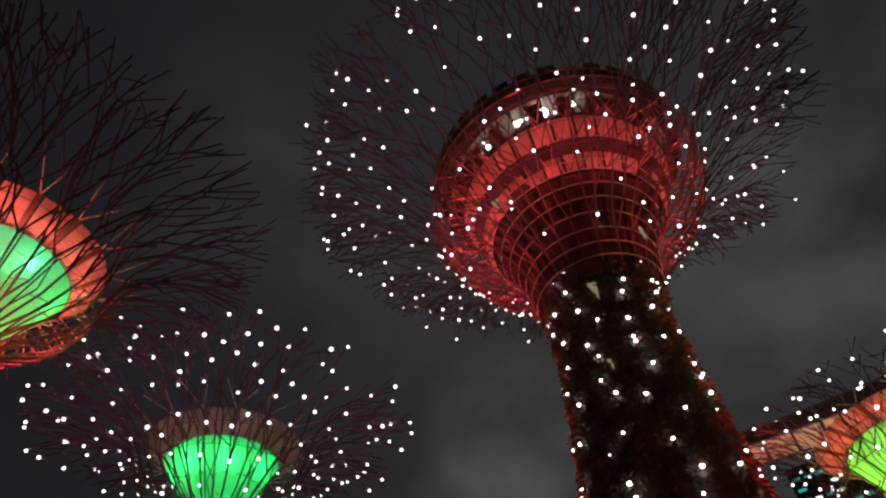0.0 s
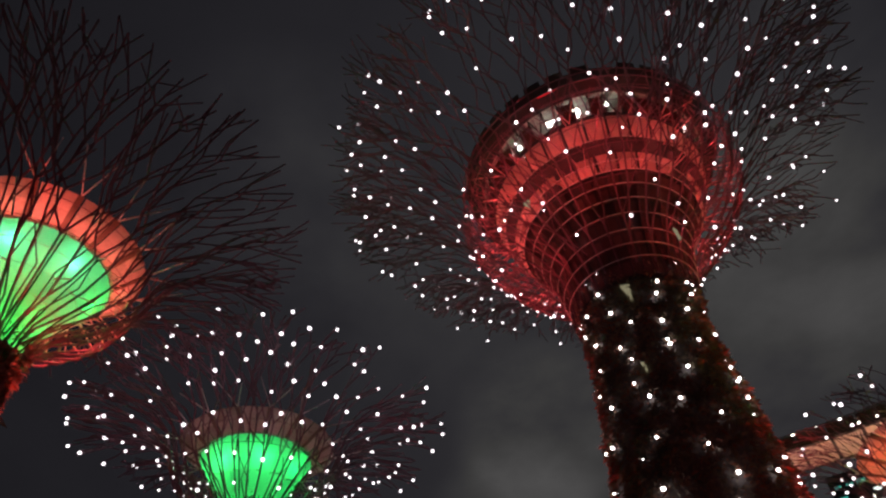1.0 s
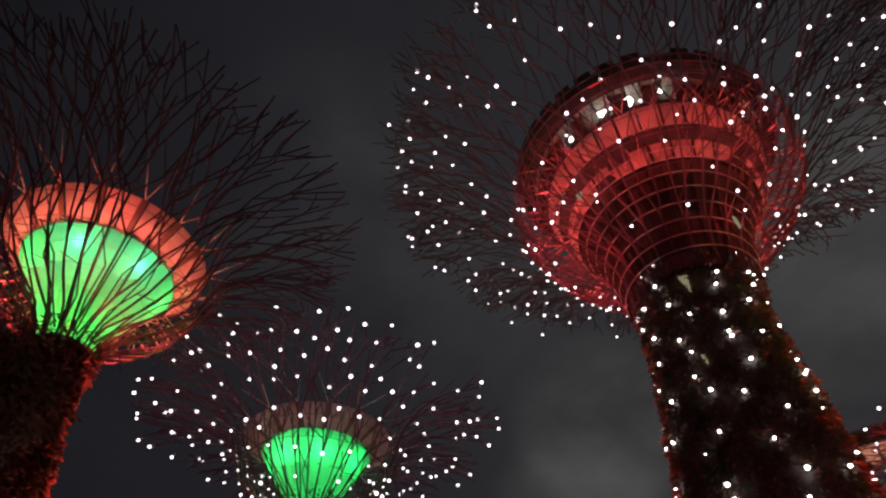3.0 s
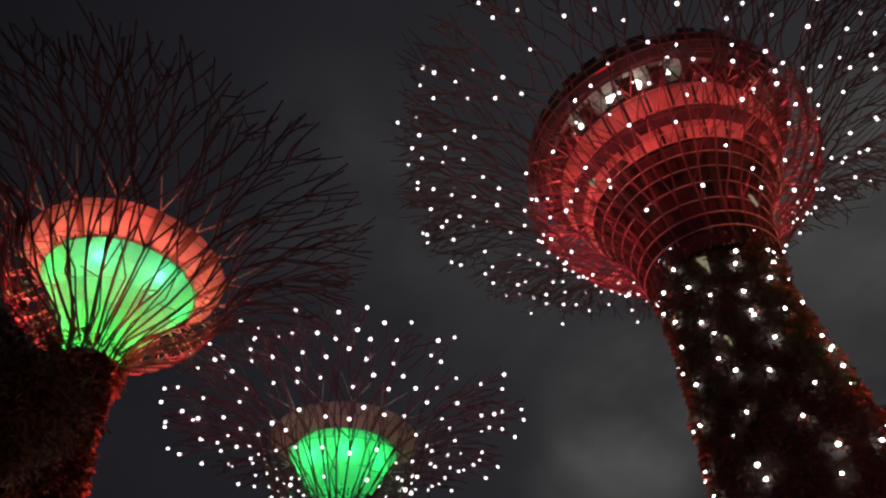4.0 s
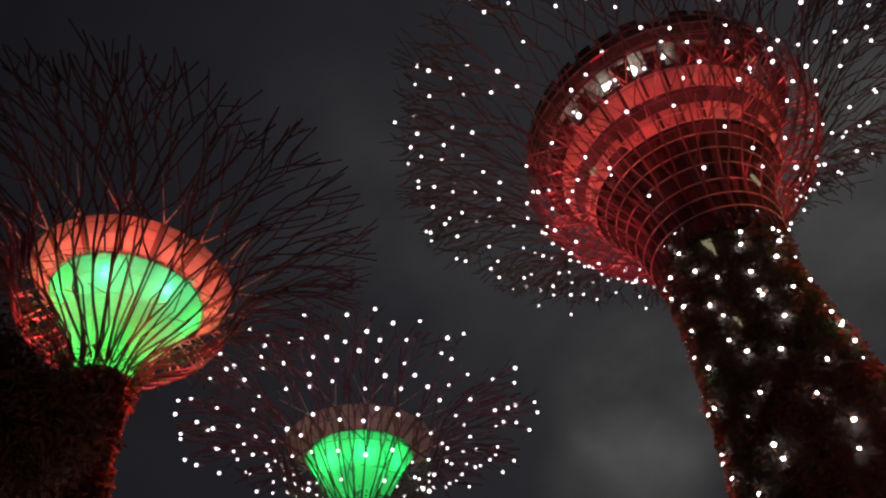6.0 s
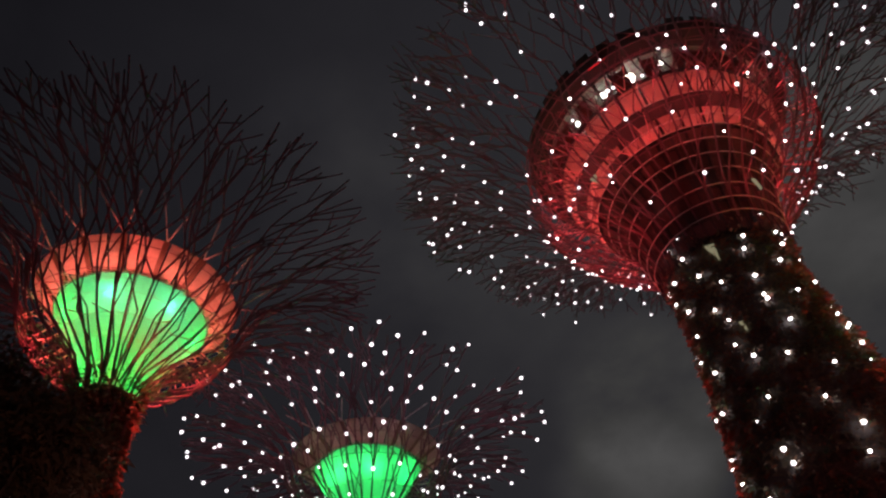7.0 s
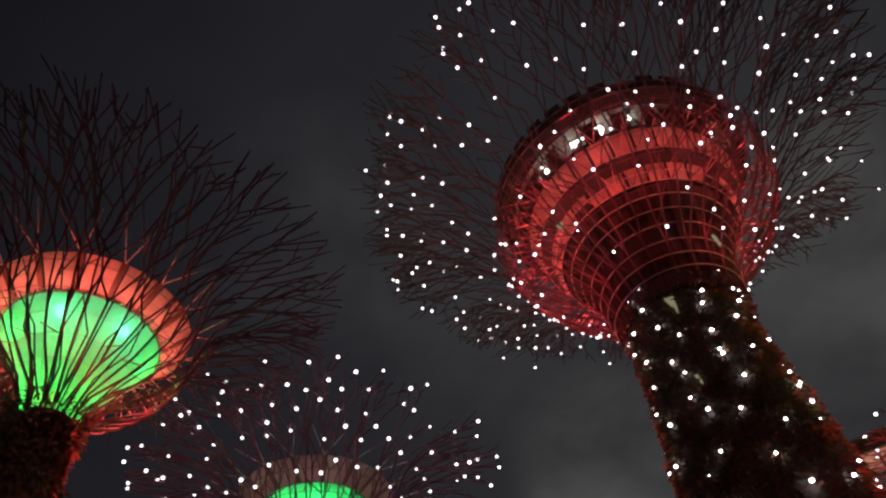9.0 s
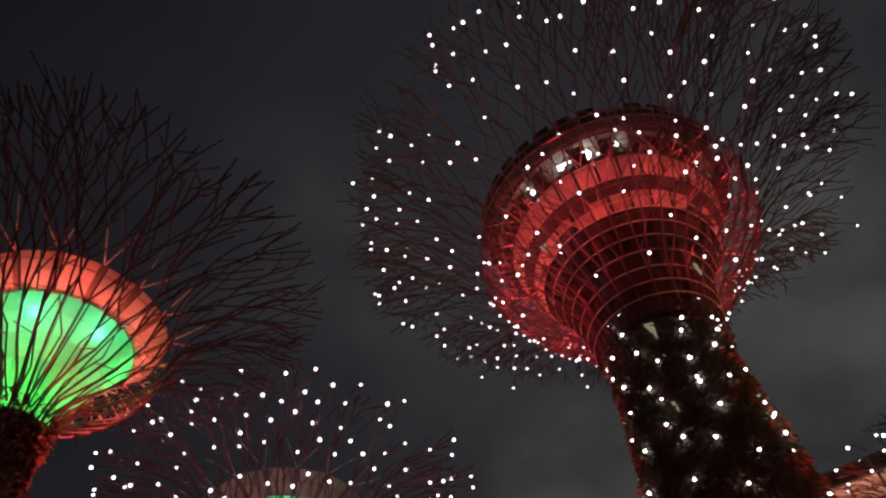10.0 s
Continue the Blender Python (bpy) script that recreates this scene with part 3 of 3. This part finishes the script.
# ---- the near tower with a glowing green cup ----
def small_tower(label, az, dist, seed, geo, band_mat, green, red_watts, green_watts, bulbs, ribs, plants, band_gap=0.09, orange=ORANGE):
    h = lambda v: 1.6 + v * dist
    r = lambda v: v * dist
    g = random.Random(seed)
    t = tower_empty(label, base_at(az, dist), radians(-90 - az))
    to = lambda rows: [(r(a), h(b)) for a, b in rows]
    planted_trunk(t, g, [(r(geo["trunk"][0][0]), 0.0)] + to(geo["trunk"]), plants, 0.34, 0.6, h(geo["trunk"][0][1]) * 0.5)
    (a, b), (c, d) = geo["neck"]
    neck_planting(t, g, r(a), h(b), r(c), h(d), 800, 0.3)
    cup(t, g, to(geo["cup"]), 24, CLOTH, "cup_panel", "glowing green cloth panel", 0.02, 0.02)
    for a, b in geo["cup"]:
        part_of("hoop", ring_mesh("hoop", r(a) + 0.05, h(b), 0.022, PALE_HOOP, 60), t)
    # dark ribs along the cloth's seams
    for k in range(12):
        w = 2 * math.pi * (k + 0.25) / 12
        v, f = [], []
        for (a, b), (c, d) in zip(geo["cup"], geo["cup"][1:]):
            rod(v, f, ((r(a) + 0.06) * math.cos(w), (r(a) + 0.06) * math.sin(w), h(b)), ((r(c) + 0.06) * math.cos(w), (r(c) + 0.06) * math.sin(w), h(d)), geo["rib"], geo["rib"], 4)
        part_of("rib", mesh_of("rib", v, f, RIB_STEEL), t)
    for a, b in geo["hoops"][2:]:
        part_of("hoop", ring_mesh("hoop", r(a), h(b), 0.02, STEEL, 60), t)
    # slanting branches that cross the ribs in front of the cup
    g_cross = random.Random(seed + 1)
    shape = curve_through(to(geo["shell"]))
    for k in range(26):
        w = 2 * math.pi * (k + g_cross.uniform(-0.25, 0.25)) / 26
        v, f = [], []
        lean = 0.13 * (1 if k % 2 else -1)
        stops_on = (0.15, 0.24, 0.34, 0.43)
        for i, (sa, sb) in enumerate(zip(stops_on, stops_on[1:])):
            (ra, za), (rb, zb) = shape(sa), shape(sb)
            q = w + lean * g_cross.uniform(0.5, 1.3) * (1 if i != 1 else -0.5)
            rod(v, f, (ra * math.cos(w), ra * math.sin(w), za), (rb * math.cos(q), rb * math.sin(q), zb), 0.05 - 0.006 * i, 0.044 - 0.006 * i, 5)
            w = q
        part_of("cross_branch", mesh_of("cross_branch", v, f, STEEL), t)
    # struts in pairs from the flange's edge to the ribs
    (a, b), (c, d) = geo["band"][-1], geo["strut"]
    for k in range(16):
        w = 2 * math.pi * k / 16 + 0.06
        for o in (-1, 1):
            v, f = [], []
            q = w + o * 0.12 * g.uniform(0.7, 1.3)
            rod(v, f, (r(a) * math.cos(w), r(a) * math.sin(w), h(b)), (r(c) * math.cos(q), r(c) * math.sin(q), h(d) + g.uniform(-0.3, 0.4)), 0.04, 0.032, 4)
            part_of("strut", mesh_of("strut", v, f, PALE_HOOP), t)
    (a, b), (c, d) = geo["band"][0], geo["hoops"][2]
    for k in range(32):
        w = 2 * math.pi * (k + g.uniform(-0.2, 0.2)) / 32
        q = w + g.uniform(-0.12, 0.12)
        v, f = [], []
        rod(v, f, (r(a) * math.cos(w), r(a) * math.sin(w), h(b) - 0.1), (r(c) * math.cos(q), r(c) * math.sin(q), h(d)), 0.035, 0.035, 4)
        part_of("brace", mesh_of("brace", v, f, geo["brace"]), t)
        if k % 2:
            continue
        v, f = [], []
        (e, u), (i, o) = geo["cup"][3], geo["hoops"][1]
        rod(v, f, (r(e) * math.cos(w), r(e) * math.sin(w), h(u)), (r(i) * math.cos(q), r(i) * math.sin(q), h(o)), 0.03, 0.03, 4)
        part_of("lower_brace", mesh_of("lower_brace", v, f, geo["brace"]), t)
    # broad posts on the flange, where the paired struts stand
    (a, b), (c, d) = geo["band"][0], geo["band"][-1]
    post = panel_mesh("post", r(a) + 0.06, h(b) - 0.03, r(c) + 0.06, h(d) - 0.03, 0.3 / r(c), POST, 0.1, 0.0, 1)
    for k in range(16):
        part_of("post", post, t, "brown post on the flange" if k == 0 else "", place=turn_z(2 * math.pi * k / 16 + 0.06))
    cup(t, g, to(geo["band"]), 32, band_mat, "flange_panel", "broad upper flange panel", 0.04, band_gap)
    crown(t, g, to(geo["shell"]), ribs, geo["nodes"], geo["forks"], geo["thick"], geo["ragged"], bulbs, geo["bulb"], 0.3, geo["calm"])
    m = t.matrix_basis
    for k in range(7):
        w = 2 * math.pi * (k + geo["turn"]) / 7
        a, b = geo["green_ring"]
        lamp("green_floodlight", m @ Vector((r(a) * math.cos(w), r(a) * math.sin(w), h(b))), geo["rim_light"] if k in (0, 6) else green, green_watts * (1.35 if k in (0, 6) else 0.95))
    a, b = geo["cup"][1]
    for k in range(4):
        w = 2 * math.pi * (k + 0.5) / 4
        lamp("green_floodlight", m @ Vector((r(a) * 0.5 * math.cos(w), r(a) * 0.5 * math.sin(w), h(b) + 0.4)), green, green_watts * 0.36)
    if red_watts:
        for k in range(24):
            o = Vector((math.cos(2 * math.pi * k / 24), math.sin(2 * math.pi * k / 24), 0))
            (a, b), (c, d) = geo["red_ring"], geo["band"][1]
            spot("orange_floodlight", m @ (o * r(a) + Vector((0, 0, h(b)))), m @ (o * r(c) + Vector((0, 0, h(d)))), orange, red_watts, 124)
        for k in range(16):
            o = Vector((math.cos(2 * math.pi * k / 16), math.sin(2 * math.pi * k / 16), 0))
            c, d = geo["hoops"][1]
            # weaker ones in front of the cup
            lamp("red_floodlight", m @ (o * r(c * 0.93) + Vector((0, 0, h(d * 1.01)))), RED, red_watts * geo["lattice"] * (0.04 if o.x > 0.2 else 1.0), 0.35)
    # added wide fill lamps on the ground, unseen, that tint the canopy from below
    for k in range(3):
        o = Vector((math.cos(2 * math.pi * (k + 0.35) / 3), math.sin(2 * math.pi * (k + 0.35) / 3), 0))
        spot("canopy_uplight", m @ (o * 5.5 + Vector((0, 0, 0.4))), m @ (o * r(0.2) + Vector((0, 0, h(geo["strut"][1])))), geo["canopy"][0], geo["canopy"][1], 70)
    return t


STEPS = [0.14, 0.28, 0.42, 0.55, 0.7, 0.85, 1.0]
FORKS = [0, 0.9, 0.1, 0.95, 0.6, 0.7, 0.5]
NEAR = dict(trunk=[(0.06, 0.3), (0.048, 0.46), (0.043, 0.53), (0.036, 0.58), (0.037, 0.63), (0.04, 0.655)],
            cup=[(0.039, 0.655), (0.051, 0.69), (0.07, 0.725), (0.089, 0.757), (0.108, 0.787), (0.124, 0.812)],
            band=[(0.126, 0.814), (0.147, 0.836), (0.168, 0.857)], strut=(0.24, 0.893),
            hoops=[(0.098, 0.708), (0.135, 0.735), (0.168, 0.778), (0.184, 0.82)],
            shell=[(0.043, 0.57), (0.046, 0.635), (0.062, 0.684), (0.1, 0.707), (0.14, 0.735), (0.17, 0.775), (0.187, 0.825), (0.21, 0.87), (0.26, 0.905), (0.33, 0.925), (0.425, 0.935)],
            neck=[(0.046, 0.61), (0.056, 0.675)], brace=BRACE, nodes=STEPS, forks=FORKS, calm=0.5, turn=0.5, rim_light=(0.09, 1.0, 0.42), canopy=((1.0, 0.6, 0.66), 600), rib=0.05, lattice=1.6,
            thick=0.075, ragged=1.4, bulb=0.14, green_ring=(0.1, 0.791), red_ring=(0.148, 0.799))
near = small_tower("tree-shaped steel tower with glowing green cup and orange flange", -33.4, 30.0, 21, NEAR, BAND, GREEN, 56, 98, 0, 18, 14000)
uplights(base_at(-33.4, 30.0), -33.4, ((1.15, 0.7),), 12.5, 1.9, 30000, 0.07, 18)

MID = dict(trunk=[(0.055, 0.25), (0.045, 0.36), (0.03, 0.42), (0.024, 0.45)],
           cup=[(0.026, 0.44), (0.034, 0.47), (0.045, 0.495), (0.058, 0.52), (0.072, 0.543), (0.085, 0.564)],
           band=[(0.086, 0.565), (0.103, 0.577), (0.12, 0.588)], strut=(0.165, 0.601),
           hoops=[(0.07, 0.475), (0.096, 0.5), (0.118, 0.53), (0.13, 0.56)],
           shell=[(0.036, 0.38), (0.03, 0.43), (0.043, 0.465), (0.072, 0.478), (0.098, 0.5), (0.12, 0.53), (0.132, 0.563), (0.15, 0.594), (0.185, 0.61), (0.23, 0.618), (0.292, 0.622)],
           neck=[(0.03, 0.46), (0.045, 0.49)], brace=STEEL, nodes=STEPS, forks=FORKS, calm=0.5, turn=0.1, rim_light=(0.03, 1.0, 0.2), canopy=((1.0, 0.6, 0.8), 1250), rib=0.07, lattice=1.0,
           thick=0.08, ragged=1.6, bulb=0.15, green_ring=(0.06, 0.546), red_ring=(0.106, 0.552))
mid = small_tower("tree-shaped steel tower with green cup and many white bulbs", -9.4, 48.0, 31, MID, BAND, (0.015, 1.0, 0.17), 3.5, 98, 200, 17, 4000, orange=(1.0, 0.32, 0.31))

FAR = dict(trunk=[(0.055, 0.12), (0.045, 0.22), (0.04, 0.265), (0.038, 0.285)],
           cup=[(0.045, 0.275), (0.055, 0.31), (0.066, 0.34), (0.078, 0.365), (0.09, 0.385), (0.1, 0.402)],
           band=[(0.102, 0.403), (0.117, 0.411), (0.132, 0.419)], strut=(0.15, 0.426),
           hoops=[(0.08, 0.31), (0.105, 0.335), (0.128, 0.365), (0.14, 0.395)],
           shell=[(0.045, 0.225), (0.045, 0.265), (0.055, 0.295), (0.08, 0.312), (0.105, 0.335), (0.13, 0.365), (0.142, 0.395), (0.155, 0.42), (0.17, 0.43), (0.19, 0.435), (0.218, 0.438)],
           neck=[(0.04, 0.25), (0.055, 0.31)], brace=STEEL, nodes=STEPS, forks=FORKS, calm=0.55, turn=0.5, rim_light=(0.3, 1.0, 0.1), canopy=((1.0, 0.3, 0.3), 60), rib=0.06, lattice=0.25,
           thick=0.032, ragged=1.4, bulb=0.11, green_ring=(0.07, 0.385), red_ring=(0.12, 0.392))
far = small_tower("tree-shaped steel tower with yellow-green cup and red flange", 48.6, 42.0, 41, FAR, BAND, (0.3, 1.0, 0.05), 30, 110, 130, 13, 3000, orange=(1.0, 0.13, 0.06))


# ---- the high walkway behind the towers ----
walkway = tagged(new("walkway", None), "curved elevated steel walkway with pale underside and rail lamps", "footbridge")
DECK_Z = 1.6 + 26.3
UNDER = material("deck_underside", (0.6, 0.46, 0.4), 0.6, 0.0, 0.2, 1.0, 0.1, 0.12)


def deck_at(q):
    """The middle of the deck and its way, from 0 behind the great tower to 1 far along."""
    az = 31 + 52 * q
    d = 57.2 - 12.0 * max(0.0, 1 - q / 0.1) ** 2
    a = radians(az)
    return Vector((d * math.sin(a), d * math.cos(a), DECK_Z))


def across(q):
    way = (deck_at(q + 0.001) - deck_at(q - 0.001)).normalized()
    return way, Vector((way.y, -way.x, 0))


BAYS = 22
for k in range(BAYS):
    q0, q1 = k / BAYS, (k + 0.94) / BAYS
    v = []
    for q in (q0, (q0 + q1) / 2, q1):
        c, (_, o) = deck_at(q), across(q)
        v += [c - o * 1.9, c + o * 1.9, c + o * 1.9 + Vector((0, 0, 0.12)), c - o * 1.9 + Vector((0, 0, 0.12))]
    f = [(0, 1, 2, 3), (8, 11, 10, 9)]
    for j in (0, 4):
        f += [(j + i, j + 4 + i, j + 4 + (i + 1) % 4, j + (i + 1) % 4) for i in range(4)]
    for side in (-1, 1):
        pa, pb = deck_at(q0) + across(q0)[1] * side * 1.93, deck_at(q1) + across(q1)[1] * side * 1.93
        t = across(q0)[1] * side * 0.03
        vv = [p + u + z for u in (t * 0, t) for p, z in ((pa, Vector((0, 0, 0.2))), (pb, Vector((0, 0, 0.2))), (pb, Vector((0, 0, 1.2))), (pa, Vector((0, 0, 1.2))))]
        part_of("rail_panel", mesh_of("rail_panel", vv, [(3, 2, 1, 0), (4, 5, 6, 7), (0, 1, 5, 4), (2, 3, 7, 6), (1, 2, 6, 5), (3, 0, 4, 7)], DARK_STEEL), walkway)
    part_of("deck_panel", mesh_of("deck_panel", v, f, UNDER), walkway, "pale pinkish deck underside panel")
    for side in (-1, 1):
        v, f = [], []
        for i in range(3):
            qa, qb = q0 + (i / 3) / BAYS, q0 + ((i + 1) / 3) / BAYS
            pa, pb = deck_at(qa) + across(qa)[1] * side * 1.95, deck_at(qb) + across(qb)[1] * side * 1.95
            rod(v, f, pa + Vector((0, 0, 0.15)), pb + Vector((0, 0, 0.15)), 0.22, 0.22, 6)
            for up in (0.5, 0.75, 1.0, 1.3):
                rod(v, f, pa + Vector((0, 0, up)), pb + Vector((0, 0, up)), 0.03 if up < 1.2 else 0.05, 0.03 if up < 1.2 else 0.05, 4)
            rod(v, f, pa, pa + Vector((0, 0, 1.3)), 0.04, 0.04, 4)
        part_of("railing", mesh_of("railing", v, f, DARK_STEEL), walkway, "dark steel railing")
    c, (_, o) = deck_at(q0), across(q0)
    v, f = [], []
    rod(v, f, c - o * 1.9 - Vector((0, 0, 0.1)), c + o * 1.9 - Vector((0, 0, 0.1)), 0.13, 0.13, 4)
    part_of("cross_beam", mesh_of("cross_beam", v, f, DARK_STEEL), walkway)
gw = random.Random(5)
for k in range(70):
    q = 0.06 + 0.4 * gw.random() if k % 2 else gw.uniform(0.06, 0.98)
    side = gw.choice((-1, -1, 1))
    p = deck_at(q) + across(q)[1] * side * 1.95 + Vector((0, 0, gw.choice((0.45, 1.2))))
    ob = part_of("rail_lamp", BULB_MESH.copy(), walkway, place=Matrix.LocRotScale(p, None, Vector((0.1, 0.1, 0.07)) * gw.uniform(0.6, 1.2)))
    ob.data.materials[0] = ROOM_LAMP
for q in (0.62, 0.86):
    c = deck_at(q)
    v, f = [], []
    rod(v, f, (c.x, c.y, 0), (c.x, c.y, DECK_Z - 0.2), 0.45, 0.35, 10)
    part_of("column", mesh_of("column", v, f, CONCRETE), walkway, "slender concrete column")
# added fill lamps in open air that brighten the deck's underside
for q in (0.1, 0.2, 0.3, 0.42):
    c = deck_at(q)
    spot("deck_uplight", (c.x * 0.97, c.y * 0.97, DECK_Z - 6), c, (1.0, 0.5, 0.36), 700, 110)


# ---- a lit building far behind ----
building = tagged(new("building", None), "distant building with teal-lit windows", "building")
building.matrix_basis = Matrix.Translation(base_at(42.5, 190)) @ turn_z(radians(-42.5))
bm = bmesh.new()
bmesh.ops.create_cube(bm, size=1, matrix=Matrix.Translation((0, 8, 41.5)) @ Matrix.Diagonal((26, 16, 83.0, 1)))
bmesh.ops.bevel(bm, geom=bm.edges[:], offset=0.2, segments=1, affect="EDGES")
me = bpy.data.meshes.new("wall")
bm.to_mesh(me)
bm.free()
me.materials.append(material("far_wall", (0.05, 0.06, 0.06), 0.5, 0, 0.3, 0.3))
part_of("wall", me, building)
gb = random.Random(8)
TEAL, WHITE_WINDOW = glowing("teal_window", (0.1, 0.75, 0.62), 0.45), glowing("white_window", (0.9, 1.0, 0.97), 1.6)
for j in range(9):
    for i in range(9):
        if gb.random() < 0.3:
            continue
        x, z = -11 + i * 2.75, 56.4 + j * 2.9
        w, t = gb.uniform(0.7, 1.15), gb.uniform(0.25, 0.42)
        v = [(x - w, -0.25, z - t), (x + w, -0.25, z - t), (x + w, -0.25, z + t), (x - w, -0.25, z + t), (x - w, 0.05, z - t), (x + w, 0.05, z - t), (x + w, 0.05, z + t), (x - w, 0.05, z + t)]
        me = mesh_of("window", v, [(0, 1, 2, 3), (0, 4, 5, 1), (1, 5, 6, 2), (2, 6, 7, 3), (3, 7, 4, 0)], WHITE_WINDOW if j > 5 and gb.random() < 0.6 else TEAL)
        part_of("window", me, building)


# ---- a dark broadleaf tree beside the near tower ----
gt = random.Random(77)
tree = tagged(new("tree", None), "dark leafy tree in shadow beside the green-cupped tower", "tree")
tree.location = base_at(-39.4, 21.0) - Vector((0, 0, 0.45))
v, f = [], []
rod(v, f, (0, 0, 0), (0.2, 0.1, 6), 0.32, 0.24, 8)
rod(v, f, (0.2, 0.1, 6), (0.0, 0.0, 11.5), 0.24, 0.14, 8)
for k in range(9):
    w = k * 2.4
    z = 7.5 + k * 0.5
    rod(v, f, (0.1, 0.05, z), (1.7 * math.cos(w), 1.7 * math.sin(w), z + 2.2), 0.11, 0.04, 5)
part_of("trunk", mesh_of("trunk", v, f, CONCRETE), tree)
clumps = [Vector((gt.gauss(0, 1), gt.gauss(0, 1), gt.gauss(0, 0.8))).normalized() * gt.uniform(0.5, 1) for _ in range(52)]


def in_crown(g):
    c = g.choice(clumps)
    p = Vector((c.x * 2.7, c.y * 2.7, 13.5 + c.z * 2.4)) + Vector((g.gauss(0, 0.45), g.gauss(0, 0.45), g.gauss(0, 0.4)))
    return p, (p - Vector((0, 0, 13))).normalized()


# added fill lamp, out of view, that lifts the dark leaves a little
spot("garden_uplight", base_at(-34.0, 13.5) + Vector((0, 0, 0.4)), base_at(-36.5, 24.0) + Vector((0, 0, 13.5)), (1.0, 0.36, 0.22), 210, 50)
part_of("crown", leaves("crown", gt, in_crown, 20000, 0.25, LEAF), tree, "dark uneven leaf crown")
